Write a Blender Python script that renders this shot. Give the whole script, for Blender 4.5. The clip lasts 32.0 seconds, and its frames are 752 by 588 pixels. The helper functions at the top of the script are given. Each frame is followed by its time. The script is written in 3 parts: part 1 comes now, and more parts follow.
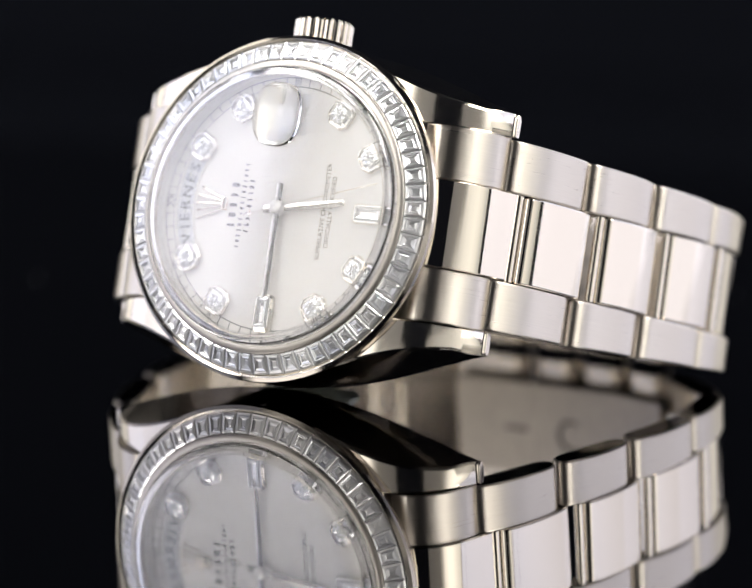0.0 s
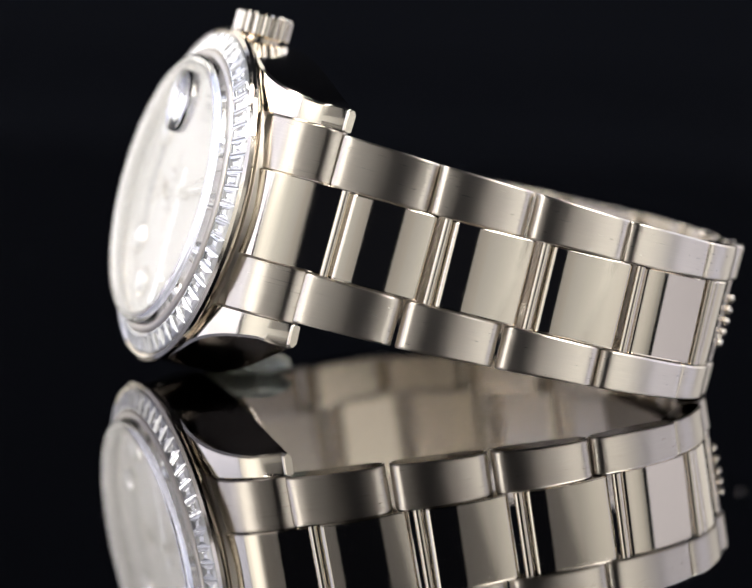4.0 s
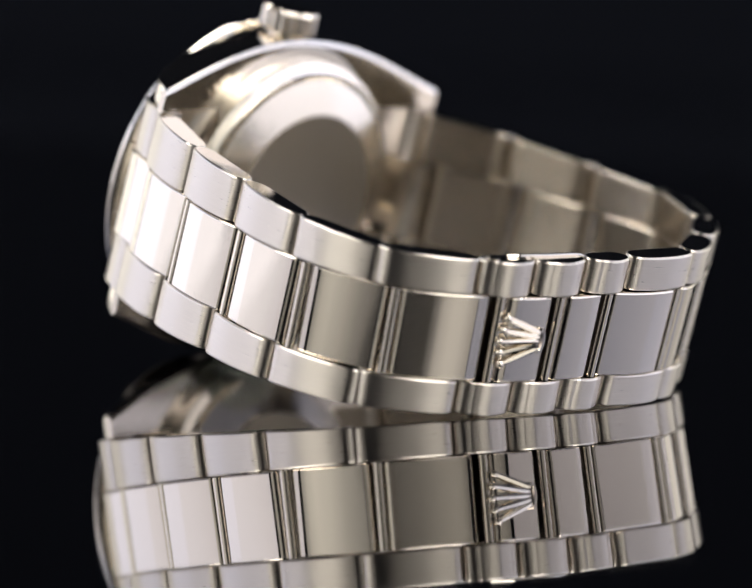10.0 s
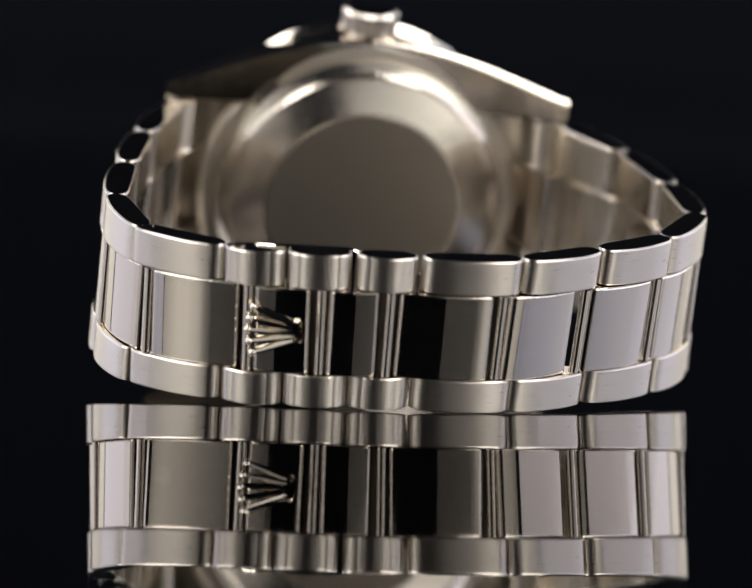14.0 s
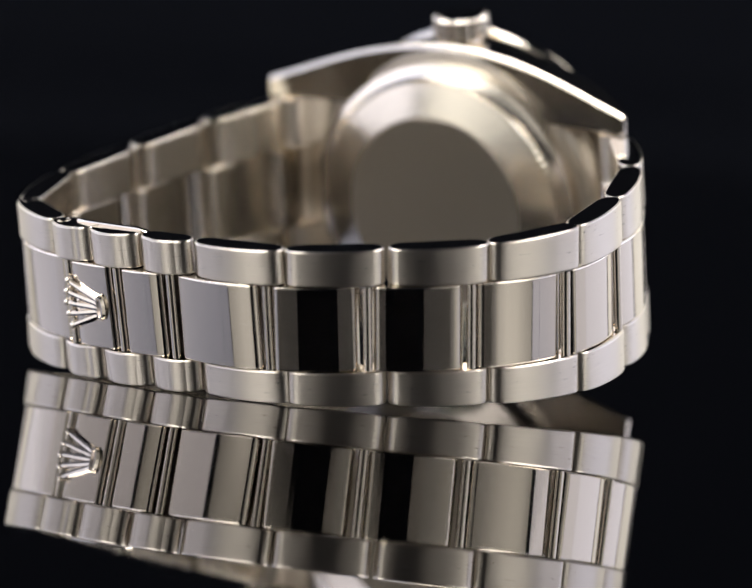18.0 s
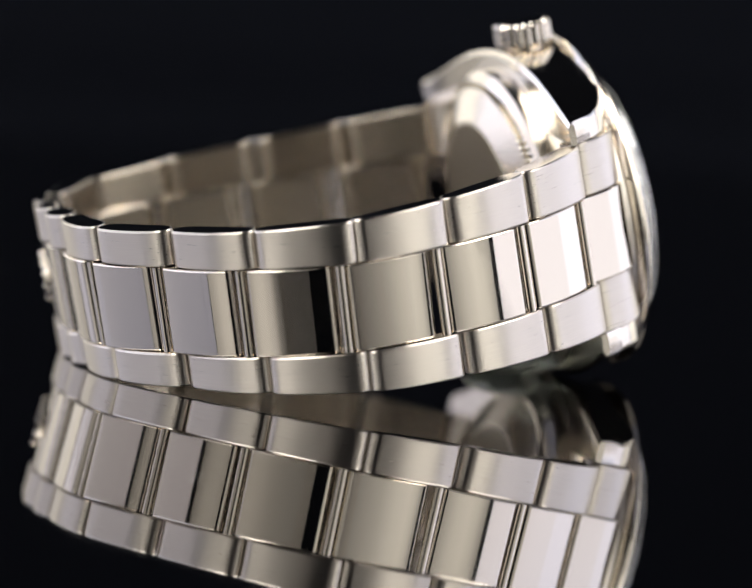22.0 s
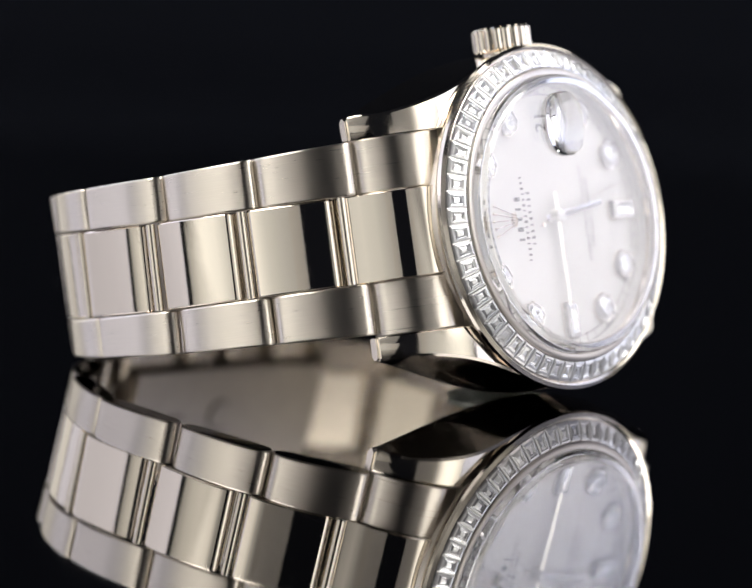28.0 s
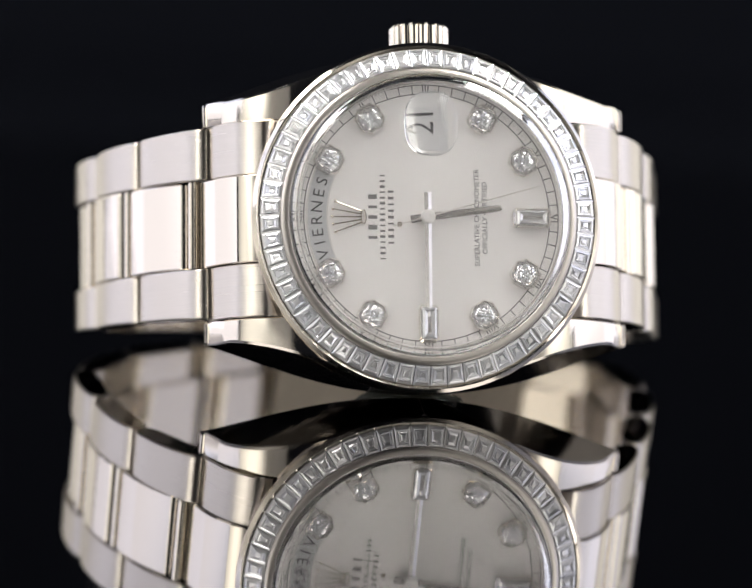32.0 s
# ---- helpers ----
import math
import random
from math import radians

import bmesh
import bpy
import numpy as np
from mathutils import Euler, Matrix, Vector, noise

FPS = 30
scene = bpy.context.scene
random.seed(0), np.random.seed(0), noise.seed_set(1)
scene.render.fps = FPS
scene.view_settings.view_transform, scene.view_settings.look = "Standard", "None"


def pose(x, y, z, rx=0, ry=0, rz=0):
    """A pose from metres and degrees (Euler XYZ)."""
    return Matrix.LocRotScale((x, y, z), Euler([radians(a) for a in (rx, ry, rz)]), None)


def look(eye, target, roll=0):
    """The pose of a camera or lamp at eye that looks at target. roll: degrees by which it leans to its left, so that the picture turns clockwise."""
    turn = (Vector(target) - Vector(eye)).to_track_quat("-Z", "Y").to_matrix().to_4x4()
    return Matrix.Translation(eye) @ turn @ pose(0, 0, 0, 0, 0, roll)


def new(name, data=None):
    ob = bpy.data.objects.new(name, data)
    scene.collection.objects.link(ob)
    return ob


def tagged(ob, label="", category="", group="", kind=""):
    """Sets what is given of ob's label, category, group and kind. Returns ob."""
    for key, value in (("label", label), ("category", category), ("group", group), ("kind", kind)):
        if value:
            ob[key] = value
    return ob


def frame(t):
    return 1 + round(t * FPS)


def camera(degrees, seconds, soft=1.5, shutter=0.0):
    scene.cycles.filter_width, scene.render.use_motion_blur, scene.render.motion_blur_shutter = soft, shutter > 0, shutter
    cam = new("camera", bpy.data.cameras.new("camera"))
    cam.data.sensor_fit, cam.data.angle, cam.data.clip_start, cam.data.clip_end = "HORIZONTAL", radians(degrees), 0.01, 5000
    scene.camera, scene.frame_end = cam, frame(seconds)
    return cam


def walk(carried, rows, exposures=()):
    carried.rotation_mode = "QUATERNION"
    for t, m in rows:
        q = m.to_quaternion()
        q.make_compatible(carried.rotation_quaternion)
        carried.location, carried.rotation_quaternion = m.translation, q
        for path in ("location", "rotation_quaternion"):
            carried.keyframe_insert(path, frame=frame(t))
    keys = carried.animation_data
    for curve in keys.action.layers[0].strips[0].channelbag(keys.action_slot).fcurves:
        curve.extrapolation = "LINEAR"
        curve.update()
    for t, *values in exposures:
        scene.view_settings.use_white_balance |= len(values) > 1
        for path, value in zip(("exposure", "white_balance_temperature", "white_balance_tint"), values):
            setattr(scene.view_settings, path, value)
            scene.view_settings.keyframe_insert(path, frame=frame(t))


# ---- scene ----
# ---------------------------------------------------------------- camera (fixed on its tripod)
cam = camera(8.13, 32.0, soft=1.6)
cam.data.dof.use_dof = True
cam.data.dof.focus_distance = 0.557
cam.data.dof.aperture_fstop = 16.0
EYE = (0.0, -0.57846, 0.0724)
STAND = look(EYE, (EYE[0] - 0.001036, EYE[1] + 0.99396, EYE[2] - 0.10973), 2.673)
walk(cam, [(0.0, STAND), (32.0, STAND)], exposures=[(0.0, 0.0), (32.0, 0.0)])

# ---------------------------------------------------------------- world: a dark studio
world = bpy.data.worlds.new("studio")
scene.world = world
world.use_nodes = True
world.node_tree.nodes["Background"].inputs["Color"].default_value = (0.006, 0.0065, 0.009, 1)
world.node_tree.nodes["Background"].inputs["Strength"].default_value = 1.0


# ---------------------------------------------------------------- materials
def material(name, base, rough=0.4, metal=0.0, ior=1.5, glass=0.0, coat=0.0):
    m = bpy.data.materials.new(name)
    m.use_nodes = True
    b = m.node_tree.nodes["Principled BSDF"]
    b.inputs["Base Color"].default_value = (*base, 1)
    b.inputs["Roughness"].default_value = rough
    b.inputs["Metallic"].default_value = metal
    b.inputs["IOR"].default_value = ior
    b.inputs["Transmission Weight"].default_value = glass
    b.inputs["Coat Weight"].default_value = coat
    return m


def grain(m, scale, stretch=(1, 1, 1), bump=0.1, distance=0.00002, tone=0.0, rough=None, detail=3):
    """Streaks or mottling: relief, a little tone, and roughness that wanders."""
    nt = m.node_tree
    b = nt.nodes["Principled BSDF"]
    tc = nt.nodes.new("ShaderNodeTexCoord")
    mp = nt.nodes.new("ShaderNodeMapping")
    mp.inputs["Scale"].default_value = stretch
    nz = nt.nodes.new("ShaderNodeTexNoise")
    nz.inputs["Scale"].default_value = scale
    nz.inputs["Detail"].default_value = detail
    nt.links.new(tc.outputs["Object"], mp.inputs["Vector"])
    nt.links.new(mp.outputs["Vector"], nz.inputs["Vector"])
    if bump:
        bp = nt.nodes.new("ShaderNodeBump")
        bp.inputs["Strength"].default_value = bump
        bp.inputs["Distance"].default_value = distance
        nt.links.new(nz.outputs["Fac"], bp.inputs["Height"])
        nt.links.new(bp.outputs["Normal"], b.inputs["Normal"])
    if rough:
        rm = nt.nodes.new("ShaderNodeMapRange")
        rm.inputs["From Min"].default_value, rm.inputs["From Max"].default_value = 0.3, 0.7
        rm.inputs["To Min"].default_value, rm.inputs["To Max"].default_value = rough
        nt.links.new(nz.outputs["Fac"], rm.inputs["Value"])
        nt.links.new(rm.outputs["Result"], b.inputs["Roughness"])
    if tone:
        base = tuple(b.inputs["Base Color"].default_value)
        ramp = nt.nodes.new("ShaderNodeValToRGB")
        ramp.color_ramp.elements[0].position, ramp.color_ramp.elements[1].position = 0.3, 0.7
        ramp.color_ramp.elements[0].color = (*[c * (1 - tone) for c in base[:3]], 1)
        ramp.color_ramp.elements[1].color = (*[min(1, c * (1 + tone)) for c in base[:3]], 1)
        nt.links.new(nz.outputs["Fac"], ramp.inputs["Fac"])
        nt.links.new(ramp.outputs["Color"], b.inputs["Base Color"])
    return m


def brushed_across(m, spread, amount):
    """Brushing: the gloss spreads along the given axis of the object, across the lines."""
    nt = m.node_tree
    vt = nt.nodes.new("ShaderNodeVectorTransform")
    vt.vector_type, vt.convert_from, vt.convert_to = "VECTOR", "OBJECT", "WORLD"
    vt.inputs["Vector"].default_value = spread
    b = nt.nodes["Principled BSDF"]
    b.inputs["Anisotropic"].default_value = amount
    nt.links.new(vt.outputs["Vector"], b.inputs["Tangent"])
    return m


def glowing(name, colour, strength):
    m = bpy.data.materials.new(name)
    m.use_nodes = True
    b = m.node_tree.nodes["Principled BSDF"]
    b.inputs["Base Color"].default_value = (0.15, 0.15, 0.15, 1)
    b.inputs["Roughness"].default_value = 0.9
    b.inputs["Emission Color"].default_value = (*colour, 1)
    b.inputs["Emission Strength"].default_value = strength
    return m


GOLD = (0.80, 0.740, 0.655)
polished = grain(material("polished_white_gold", GOLD, 0.05, 1.0), 300, (1, 1, 1), bump=0.0, rough=(0.04, 0.06))
flank_gold = grain(material("worn_polished_white_gold", GOLD, 0.2, 1.0), 900, (1, 1, 1), bump=0.0, rough=(0.28, 0.38))
back_gold = grain(material("case_back_white_gold", GOLD, 0.18, 1.0), 900, (1, 1, 1), bump=0.0, rough=(0.16, 0.22))
lug_gold = grain(material("softly_polished_white_gold", GOLD, 0.1, 1.0), 900, (1, 1, 1), bump=0.0, rough=(0.08, 0.13))
SATIN = (0.71, 0.657, 0.590)
brushed = brushed_across(grain(material("brushed_white_gold", SATIN, 0.3, 1.0), 2500, (0.03, 3.0, 1.0), bump=0.02, distance=0.000005, tone=0.03, rough=(0.27, 0.35)), (0, 1, 0), 0.93)
brushed_end = brushed_across(grain(material("brushed_white_gold_end", SATIN, 0.3, 1.0), 2500, (3.0, 0.03, 0.03), bump=0.02, distance=0.000005, tone=0.03, rough=(0.27, 0.35)), (1, 0, 0), 0.93)
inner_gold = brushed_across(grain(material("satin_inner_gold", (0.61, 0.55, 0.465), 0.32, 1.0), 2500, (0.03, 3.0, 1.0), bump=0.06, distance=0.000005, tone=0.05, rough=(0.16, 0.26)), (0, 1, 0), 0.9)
back_satin = grain(material("satin_case_back", (0.47, 0.43, 0.36), 0.35, 1.0), 5000, (1, 0.05, 1), bump=0.0, rough=(0.33, 0.4))
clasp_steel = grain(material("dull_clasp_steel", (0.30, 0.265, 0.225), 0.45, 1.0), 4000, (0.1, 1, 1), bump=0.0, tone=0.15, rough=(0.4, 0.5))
dial_silver = grain(material("satin_silver_dial", (0.985, 0.96, 0.94), 0.40, 0.25), 2500, bump=0.05, distance=0.000006, tone=0.02, rough=(0.38, 0.46))
tg = dial_silver.node_tree.nodes.new("ShaderNodeTangent")
tg.direction_type, tg.axis = "RADIAL", "Z"
dial_silver.node_tree.links.new(tg.outputs["Tangent"], dial_silver.node_tree.nodes["Principled BSDF"].inputs["Tangent"])
dial_silver.node_tree.nodes["Principled BSDF"].inputs["Anisotropic"].default_value = 0.6
bright_silver = material("bright_silver_setting", (0.82, 0.82, 0.82), 0.2, 1.0)
ring_silver = material("chapter_ring_silver", (0.80, 0.78, 0.76), 0.5, 0.45)
crystal_ring_gold = grain(material("crystal_ring_white_gold", (0.66, 0.62, 0.575), 0.35, 1.0), 900, bump=0.0, rough=(0.32, 0.4))
hand_silver = material("bright_hand_silver", (0.86, 0.845, 0.82), 0.2, 1.0)
ring_satin = material("satin_ring_gold", (0.9, 0.885, 0.865), 0.42, 0.7)
lens_glass = material("magnifier_glass", (1, 1, 1), 0.0, 0.0, 1.5, 1.0)
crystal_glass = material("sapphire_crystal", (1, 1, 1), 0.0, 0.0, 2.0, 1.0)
gem_glass = material("diamond", (0.96, 0.97, 0.99), 0.04, 0.6, 2.3)
oi, cr = gem_glass.node_tree.nodes.new("ShaderNodeObjectInfo"), gem_glass.node_tree.nodes.new("ShaderNodeValToRGB")
cr.color_ramp.elements[0].color, cr.color_ramp.elements[1].color = (0.84, 0.85, 0.88, 1), (1, 1, 1, 1)
gem_glass.node_tree.links.new(oi.outputs["Random"], cr.inputs["Fac"])
gem_glass.node_tree.links.new(cr.outputs["Color"], gem_glass.node_tree.nodes["Principled BSDF"].inputs["Base Color"])


def sparkle(m, scale, strength):
    """Flecks of a cut stone: small tilted planes over the facets."""
    nt = m.node_tree
    tc, vo, bp = nt.nodes.new("ShaderNodeTexCoord"), nt.nodes.new("ShaderNodeTexVoronoi"), nt.nodes.new("ShaderNodeBump")
    vo.distance = "CHEBYCHEV"
    vo.inputs["Scale"].default_value = scale
    bp.inputs["Strength"].default_value, bp.inputs["Distance"].default_value = strength, 0.0003
    nt.links.new(tc.outputs["Object"], vo.inputs["Vector"])
    nt.links.new(vo.outputs["Distance"], bp.inputs["Height"])
    nt.links.new(bp.outputs["Normal"], nt.nodes["Principled BSDF"].inputs["Normal"])
    return m


sparkle(gem_glass, 1700, 0.08)
brilliant = material("brilliant_diamond", (0.88, 0.89, 0.91), 0.05, 0.8, 2.3)
marker_gold = material("marker_white_gold", (0.84, 0.82, 0.79), 0.16, 1.0)
sparkle(brilliant, 1900, 0.4)
print_black = material("dial_print_dark_grey", (0.06, 0.06, 0.065), 0.5)
white_disc = material("white_calendar_disc", (0.8, 0.8, 0.8), 0.5)
day_disc = material("grey_day_disc", (0.62, 0.63, 0.64), 0.4, 0.3)
dark_gap = material("dark_seat", (0.05, 0.05, 0.05), 0.4, 0.6)
acrylic = grain(material("black_mirror_glass", (0.15, 0.147, 0.15), 0.015, 1.0), 60, bump=0.0, rough=(0.01, 0.03))
acrylic.node_tree.nodes["Principled BSDF"].inputs["Specular Tint"].default_value = (0.93, 0.92, 0.91, 1)
cloth = grain(material("black_velvet_cloth", (0.0075, 0.0083, 0.0112), 1.0), 900, bump=0.3, distance=0.0004, tone=0.3)
putty_mat = material("clear_putty", (0.38, 0.42, 0.39), 0.25, 0.0, 1.4, 0.75)
cloth.node_tree.nodes["Principled BSDF"].inputs["Specular IOR Level"].default_value = 0.0
lint = material("pale_lint", (0.35, 0.34, 0.33), 0.8)
cool_diffuser = glowing("cool_diffuser_cloth", (0.935, 0.915, 1.0), 1.0)
# the lamp behind the cloth stands high: the cloth is brighter towards its middle
nt = cool_diffuser.node_tree
tc, sp, mr = nt.nodes.new("ShaderNodeTexCoord"), nt.nodes.new("ShaderNodeSeparateXYZ"), nt.nodes.new("ShaderNodeMapRange")
mr.interpolation_type = "SMOOTHSTEP"
for key, value in (("From Min", 0.06), ("From Max", 0.27), ("To Min", 1.15), ("To Max", 1.85)):
    mr.inputs[key].default_value = value
nt.links.new(tc.outputs["Object"], sp.inputs["Vector"])
nt.links.new(sp.outputs["Z"], mr.inputs["Value"])
fade, mul = nt.nodes.new("ShaderNodeMapRange"), nt.nodes.new("ShaderNodeMath")
fade.interpolation_type, mul.operation = "SMOOTHSTEP", "MULTIPLY"
for key, value in (("From Min", 0.28), ("From Max", 0.5), ("To Min", 1.0), ("To Max", 0.55)):
    fade.inputs[key].default_value = value
nt.links.new(sp.outputs["Z"], fade.inputs["Value"])
nt.links.new(mr.outputs["Result"], mul.inputs[0])
nt.links.new(fade.outputs["Result"], mul.inputs[1])
nt.links.new(mul.outputs[0], nt.nodes["Principled BSDF"].inputs["Emission Strength"])
mr2, mix = nt.nodes.new("ShaderNodeMapRange"), nt.nodes.new("ShaderNodeMix")
mr2.inputs["From Min"].default_value, mr2.inputs["From Max"].default_value = 0.16, 0.4
mix.data_type = "RGBA"
mix.inputs[6].default_value, mix.inputs[7].default_value = (0.955, 0.93, 1.02, 1), (0.86, 0.90, 1.13, 1)
nt.links.new(sp.outputs["Z"], mr2.inputs["Value"])
nt.links.new(mr2.outputs["Result"], mix.inputs[0])
nt.links.new(mix.outputs[2], nt.nodes["Principled BSDF"].inputs["Emission Color"])


# the cloth further back hangs further from its lamp
rear_diffuser = cool_diffuser.copy()
rear_diffuser.name = "rear_diffuser_cloth"
for node in rear_diffuser.node_tree.nodes:
    if node.type == "MAP_RANGE" and node.inputs["To Max"].default_value > 1.5:
        node.inputs["To Min"].default_value, node.inputs["To Max"].default_value = 1.35, 2.0
    if node.type == "MIX":
        node.inputs[6].default_value, node.inputs[7].default_value = (0.93, 0.92, 1.06, 1), (0.83, 0.89, 1.17, 1)


def falling_off(m, stops, top, rise=None):
    """Cloth lit from behind by lamps of its own: brightness follows the bearing round the plate, in degrees, and may rise from a height to another."""
    nt = m.node_tree
    tc, sp = nt.nodes.new("ShaderNodeTexCoord"), nt.nodes.new("ShaderNodeSeparateXYZ")
    neg, at, ab, dv, ml = [nt.nodes.new("ShaderNodeMath") for _ in range(5)]
    neg.operation, at.operation, ab.operation, dv.operation, ml.operation = "MULTIPLY", "ARCTAN2", "ABSOLUTE", "DIVIDE", "MULTIPLY"
    neg.inputs[1].default_value, dv.inputs[1].default_value, ml.inputs[1].default_value = -1.0, radians(90), top
    nt.links.new(tc.outputs["Object"], sp.inputs["Vector"])
    nt.links.new(sp.outputs["Y"], neg.inputs[0])
    nt.links.new(sp.outputs["X"], at.inputs[0])
    nt.links.new(neg.outputs[0], at.inputs[1])
    nt.links.new(at.outputs[0], ab.inputs[0])
    nt.links.new(ab.outputs[0], dv.inputs[0])
    ramp = nt.nodes.new("ShaderNodeValToRGB")
    els = ramp.color_ramp.elements
    while len(els) < len(stops):
        els.new(0.5)
    for e, (deg, v) in zip(els, stops):
        e.position, e.color = deg / 90, (v / top, v / top, v / top, 1)
    nt.links.new(dv.outputs[0], ramp.inputs["Fac"])
    nt.links.new(ramp.outputs["Color"], ml.inputs[0])
    out = ml.outputs[0]
    if rise:
        up, mu = nt.nodes.new("ShaderNodeMapRange"), nt.nodes.new("ShaderNodeMath")
        up.interpolation_type, mu.operation = "SMOOTHSTEP", "MULTIPLY"
        for key, value in zip(("From Min", "From Max", "To Min", "To Max"), (*rise, 1.0)):
            up.inputs[key].default_value = value
        nt.links.new(sp.outputs["Z"], up.inputs["Value"])
        nt.links.new(up.outputs["Result"], mu.inputs[0])
        nt.links.new(out, mu.inputs[1])
        out = mu.outputs[0]
    nt.links.new(out, nt.nodes["Principled BSDF"].inputs["Emission Strength"])
    return m


beige_diffuser = falling_off(glowing("beige_diffuser_cloth", (1.0, 0.93, 0.82), 0.4), ((10, 0.2), (13, 0.26), (18, 0.36)), 1.0)
upper_diffuser = falling_off(glowing("upper_diffuser_cloth", (1.0, 0.93, 0.82), 0.4), ((14, 0.06), (22, 0.09), (28, 0.13), (34, 0.2)), 3.0)
cream_diffuser = falling_off(glowing("cream_diffuser_cloth", (1.0, 0.97, 0.89), 0.95), ((17, 0.34), (26, 0.48), (34, 0.64), (44, 1.0), (53, 1.15), (59, 0.95), (64, 0.5)), 2.0)
key_diffuser = falling_off(glowing("key_diffuser_cloth", (1.0, 0.97, 0.89), 3.0), ((33, 0.25), (36.5, 0.8), (40, 2.2), (46, 2.9), (52, 2.8), (58, 2.0), (62, 1.5)), 3.0, (0.21, 0.36, 0.6))
warm_diffuser = glowing("rear_cream_diffuser_cloth", (1.0, 0.96, 0.9), 1.3)
top_diffuser = glowing("top_diffuser_cloth", (1.0, 0.965, 0.925), 8.5)
black_frame = grain(material("black_softbox_fabric", (0.02, 0.02, 0.02), 0.8), 400, bump=0.2, distance=0.0005)


# ---------------------------------------------------------------- mesh helpers
MM = 0.001


def part(name, bm, mat, parent=None, label="", m=None, angle=32, second=None, inner=None):
    """Link a bmesh (millimetres) as one mesh object."""
    bmesh.ops.scale(bm, vec=(MM, MM, MM), verts=bm.verts)
    bmesh.ops.recalc_face_normals(bm, faces=bm.faces)
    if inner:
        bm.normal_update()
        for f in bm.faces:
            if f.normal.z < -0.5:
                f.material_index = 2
    me = bpy.data.meshes.new(name)
    bm.to_mesh(me)
    bm.free()
    for p in me.polygons:
        p.use_smooth = True
    if angle:
        me.set_sharp_from_angle(angle=radians(angle))
    me.materials.append(mat)
    if second:
        me.materials.append(second)
    if inner:
        me.materials.append(inner)
    ob = new(name, me)
    if parent is not None:
        ob.parent = parent
    if m is not None:
        ob.matrix_basis = m
    if label:
        ob["label"] = label
    return ob


def again(ob, parent, m):
    """Another piece on the same mesh."""
    o = new(ob.name.split(".")[0], ob.data)
    o.parent, o.matrix_basis = parent, m
    return o


def mm(x, y, z):
    return Matrix.Translation((x * MM, y * MM, z * MM))


def lathe(profile, steps=96, bm=None, closed=False):
    """Turn a profile of (r, z) about an axis."""
    bm = bm or bmesh.new()
    rings = []
    for r, z in profile:
        if r < 1e-6:
            rings.append([bm.verts.new((0, 0, z))])
        else:
            rings.append([bm.verts.new((r * math.cos(2 * math.pi * i / steps), r * math.sin(2 * math.pi * i / steps), z)) for i in range(steps)])
    pairs = list(zip(rings, rings[1:])) + ([(rings[-1], rings[0])] if closed else [])
    for a, b in pairs:
        for i in range(steps):
            j = (i + 1) % steps
            if len(a) == 1 and len(b) > 1:
                bm.faces.new((a[0], b[i], b[j]))
            elif len(b) == 1 and len(a) > 1:
                bm.faces.new((a[i], a[j], b[0]))
            elif len(a) > 1:
                bm.faces.new((a[i], a[j], b[j], b[i]))
    return bm


def loft(rings, bm=None, caps=True, crisp=False):
    """Skin closed rings of equal count; crisp keeps every ring, or those named, a sharp edge."""
    bm = bm or bmesh.new()
    vs = [[bm.verts.new(p) for p in ring] for ring in rings]
    n = len(vs[0])
    for a, b in zip(vs, vs[1:]):
        for i in range(n):
            bm.faces.new((a[i], a[(i + 1) % n], b[(i + 1) % n], b[i]))
    if caps:
        for ring in (vs[0], vs[-1]):
            bm.faces.new(ring).material_index = 1 if crisp else 0
    if crisp:
        for ring in (vs if crisp is True else [vs[k] for k in crisp]):
            for i in range(n):
                e = bm.edges.get((ring[i], ring[(i + 1) % n]))
                if e:
                    e.smooth = False
    return bm


def slab(outline, z0, z1, bevel=0.0, bm=None):
    """A flat plate of an outline (x, y), with its upper edge bevelled."""
    cx = sum(p[0] for p in outline) / len(outline)
    cy = sum(p[1] for p in outline) / len(outline)

    def ring(z, d):
        out = []
        for x, y in outline:
            l = math.hypot(x - cx, y - cy) or 1
            out.append((x - (x - cx) / l * d, y - (y - cy) / l * d, z))
        return out
    rings = [ring(z0, 0), ring(z1 - bevel, 0), ring(z1, bevel)] if bevel else [ring(z0, 0), ring(z1, 0)]
    return loft(rings, bm)


def box_outline(lx, ly, cut=0.0):
    a, b = lx / 2, ly / 2
    if not cut:
        return [(-a, -b), (a, -b), (a, b), (-a, b)]
    return [(-a + cut, -b), (a - cut, -b), (a, -b + cut), (a, b - cut), (a - cut, b), (-a + cut, b), (-a, b - cut), (-a, -b + cut)]


def letters(text, size, m, bm):
    """Add built-in-font letters, centred, in millimetres, to bm at the pose m."""
    cu = bpy.data.curves.new("text", "FONT")
    cu.body, cu.size, cu.align_x, cu.align_y, cu.resolution_u = text, size, "CENTER", "CENTER", 3
    ob = new("text", cu)
    me = bpy.data.meshes.new_from_object(ob.evaluated_get(bpy.context.evaluated_depsgraph_get()))
    me.transform(m)
    bm.from_mesh(me)
    bpy.data.objects.remove(ob)
    bpy.data.meshes.remove(me)
    bpy.data.curves.remove(cu)
    return bm


def turn(deg):
    return Matrix.Rotation(radians(deg), 4, "Z")


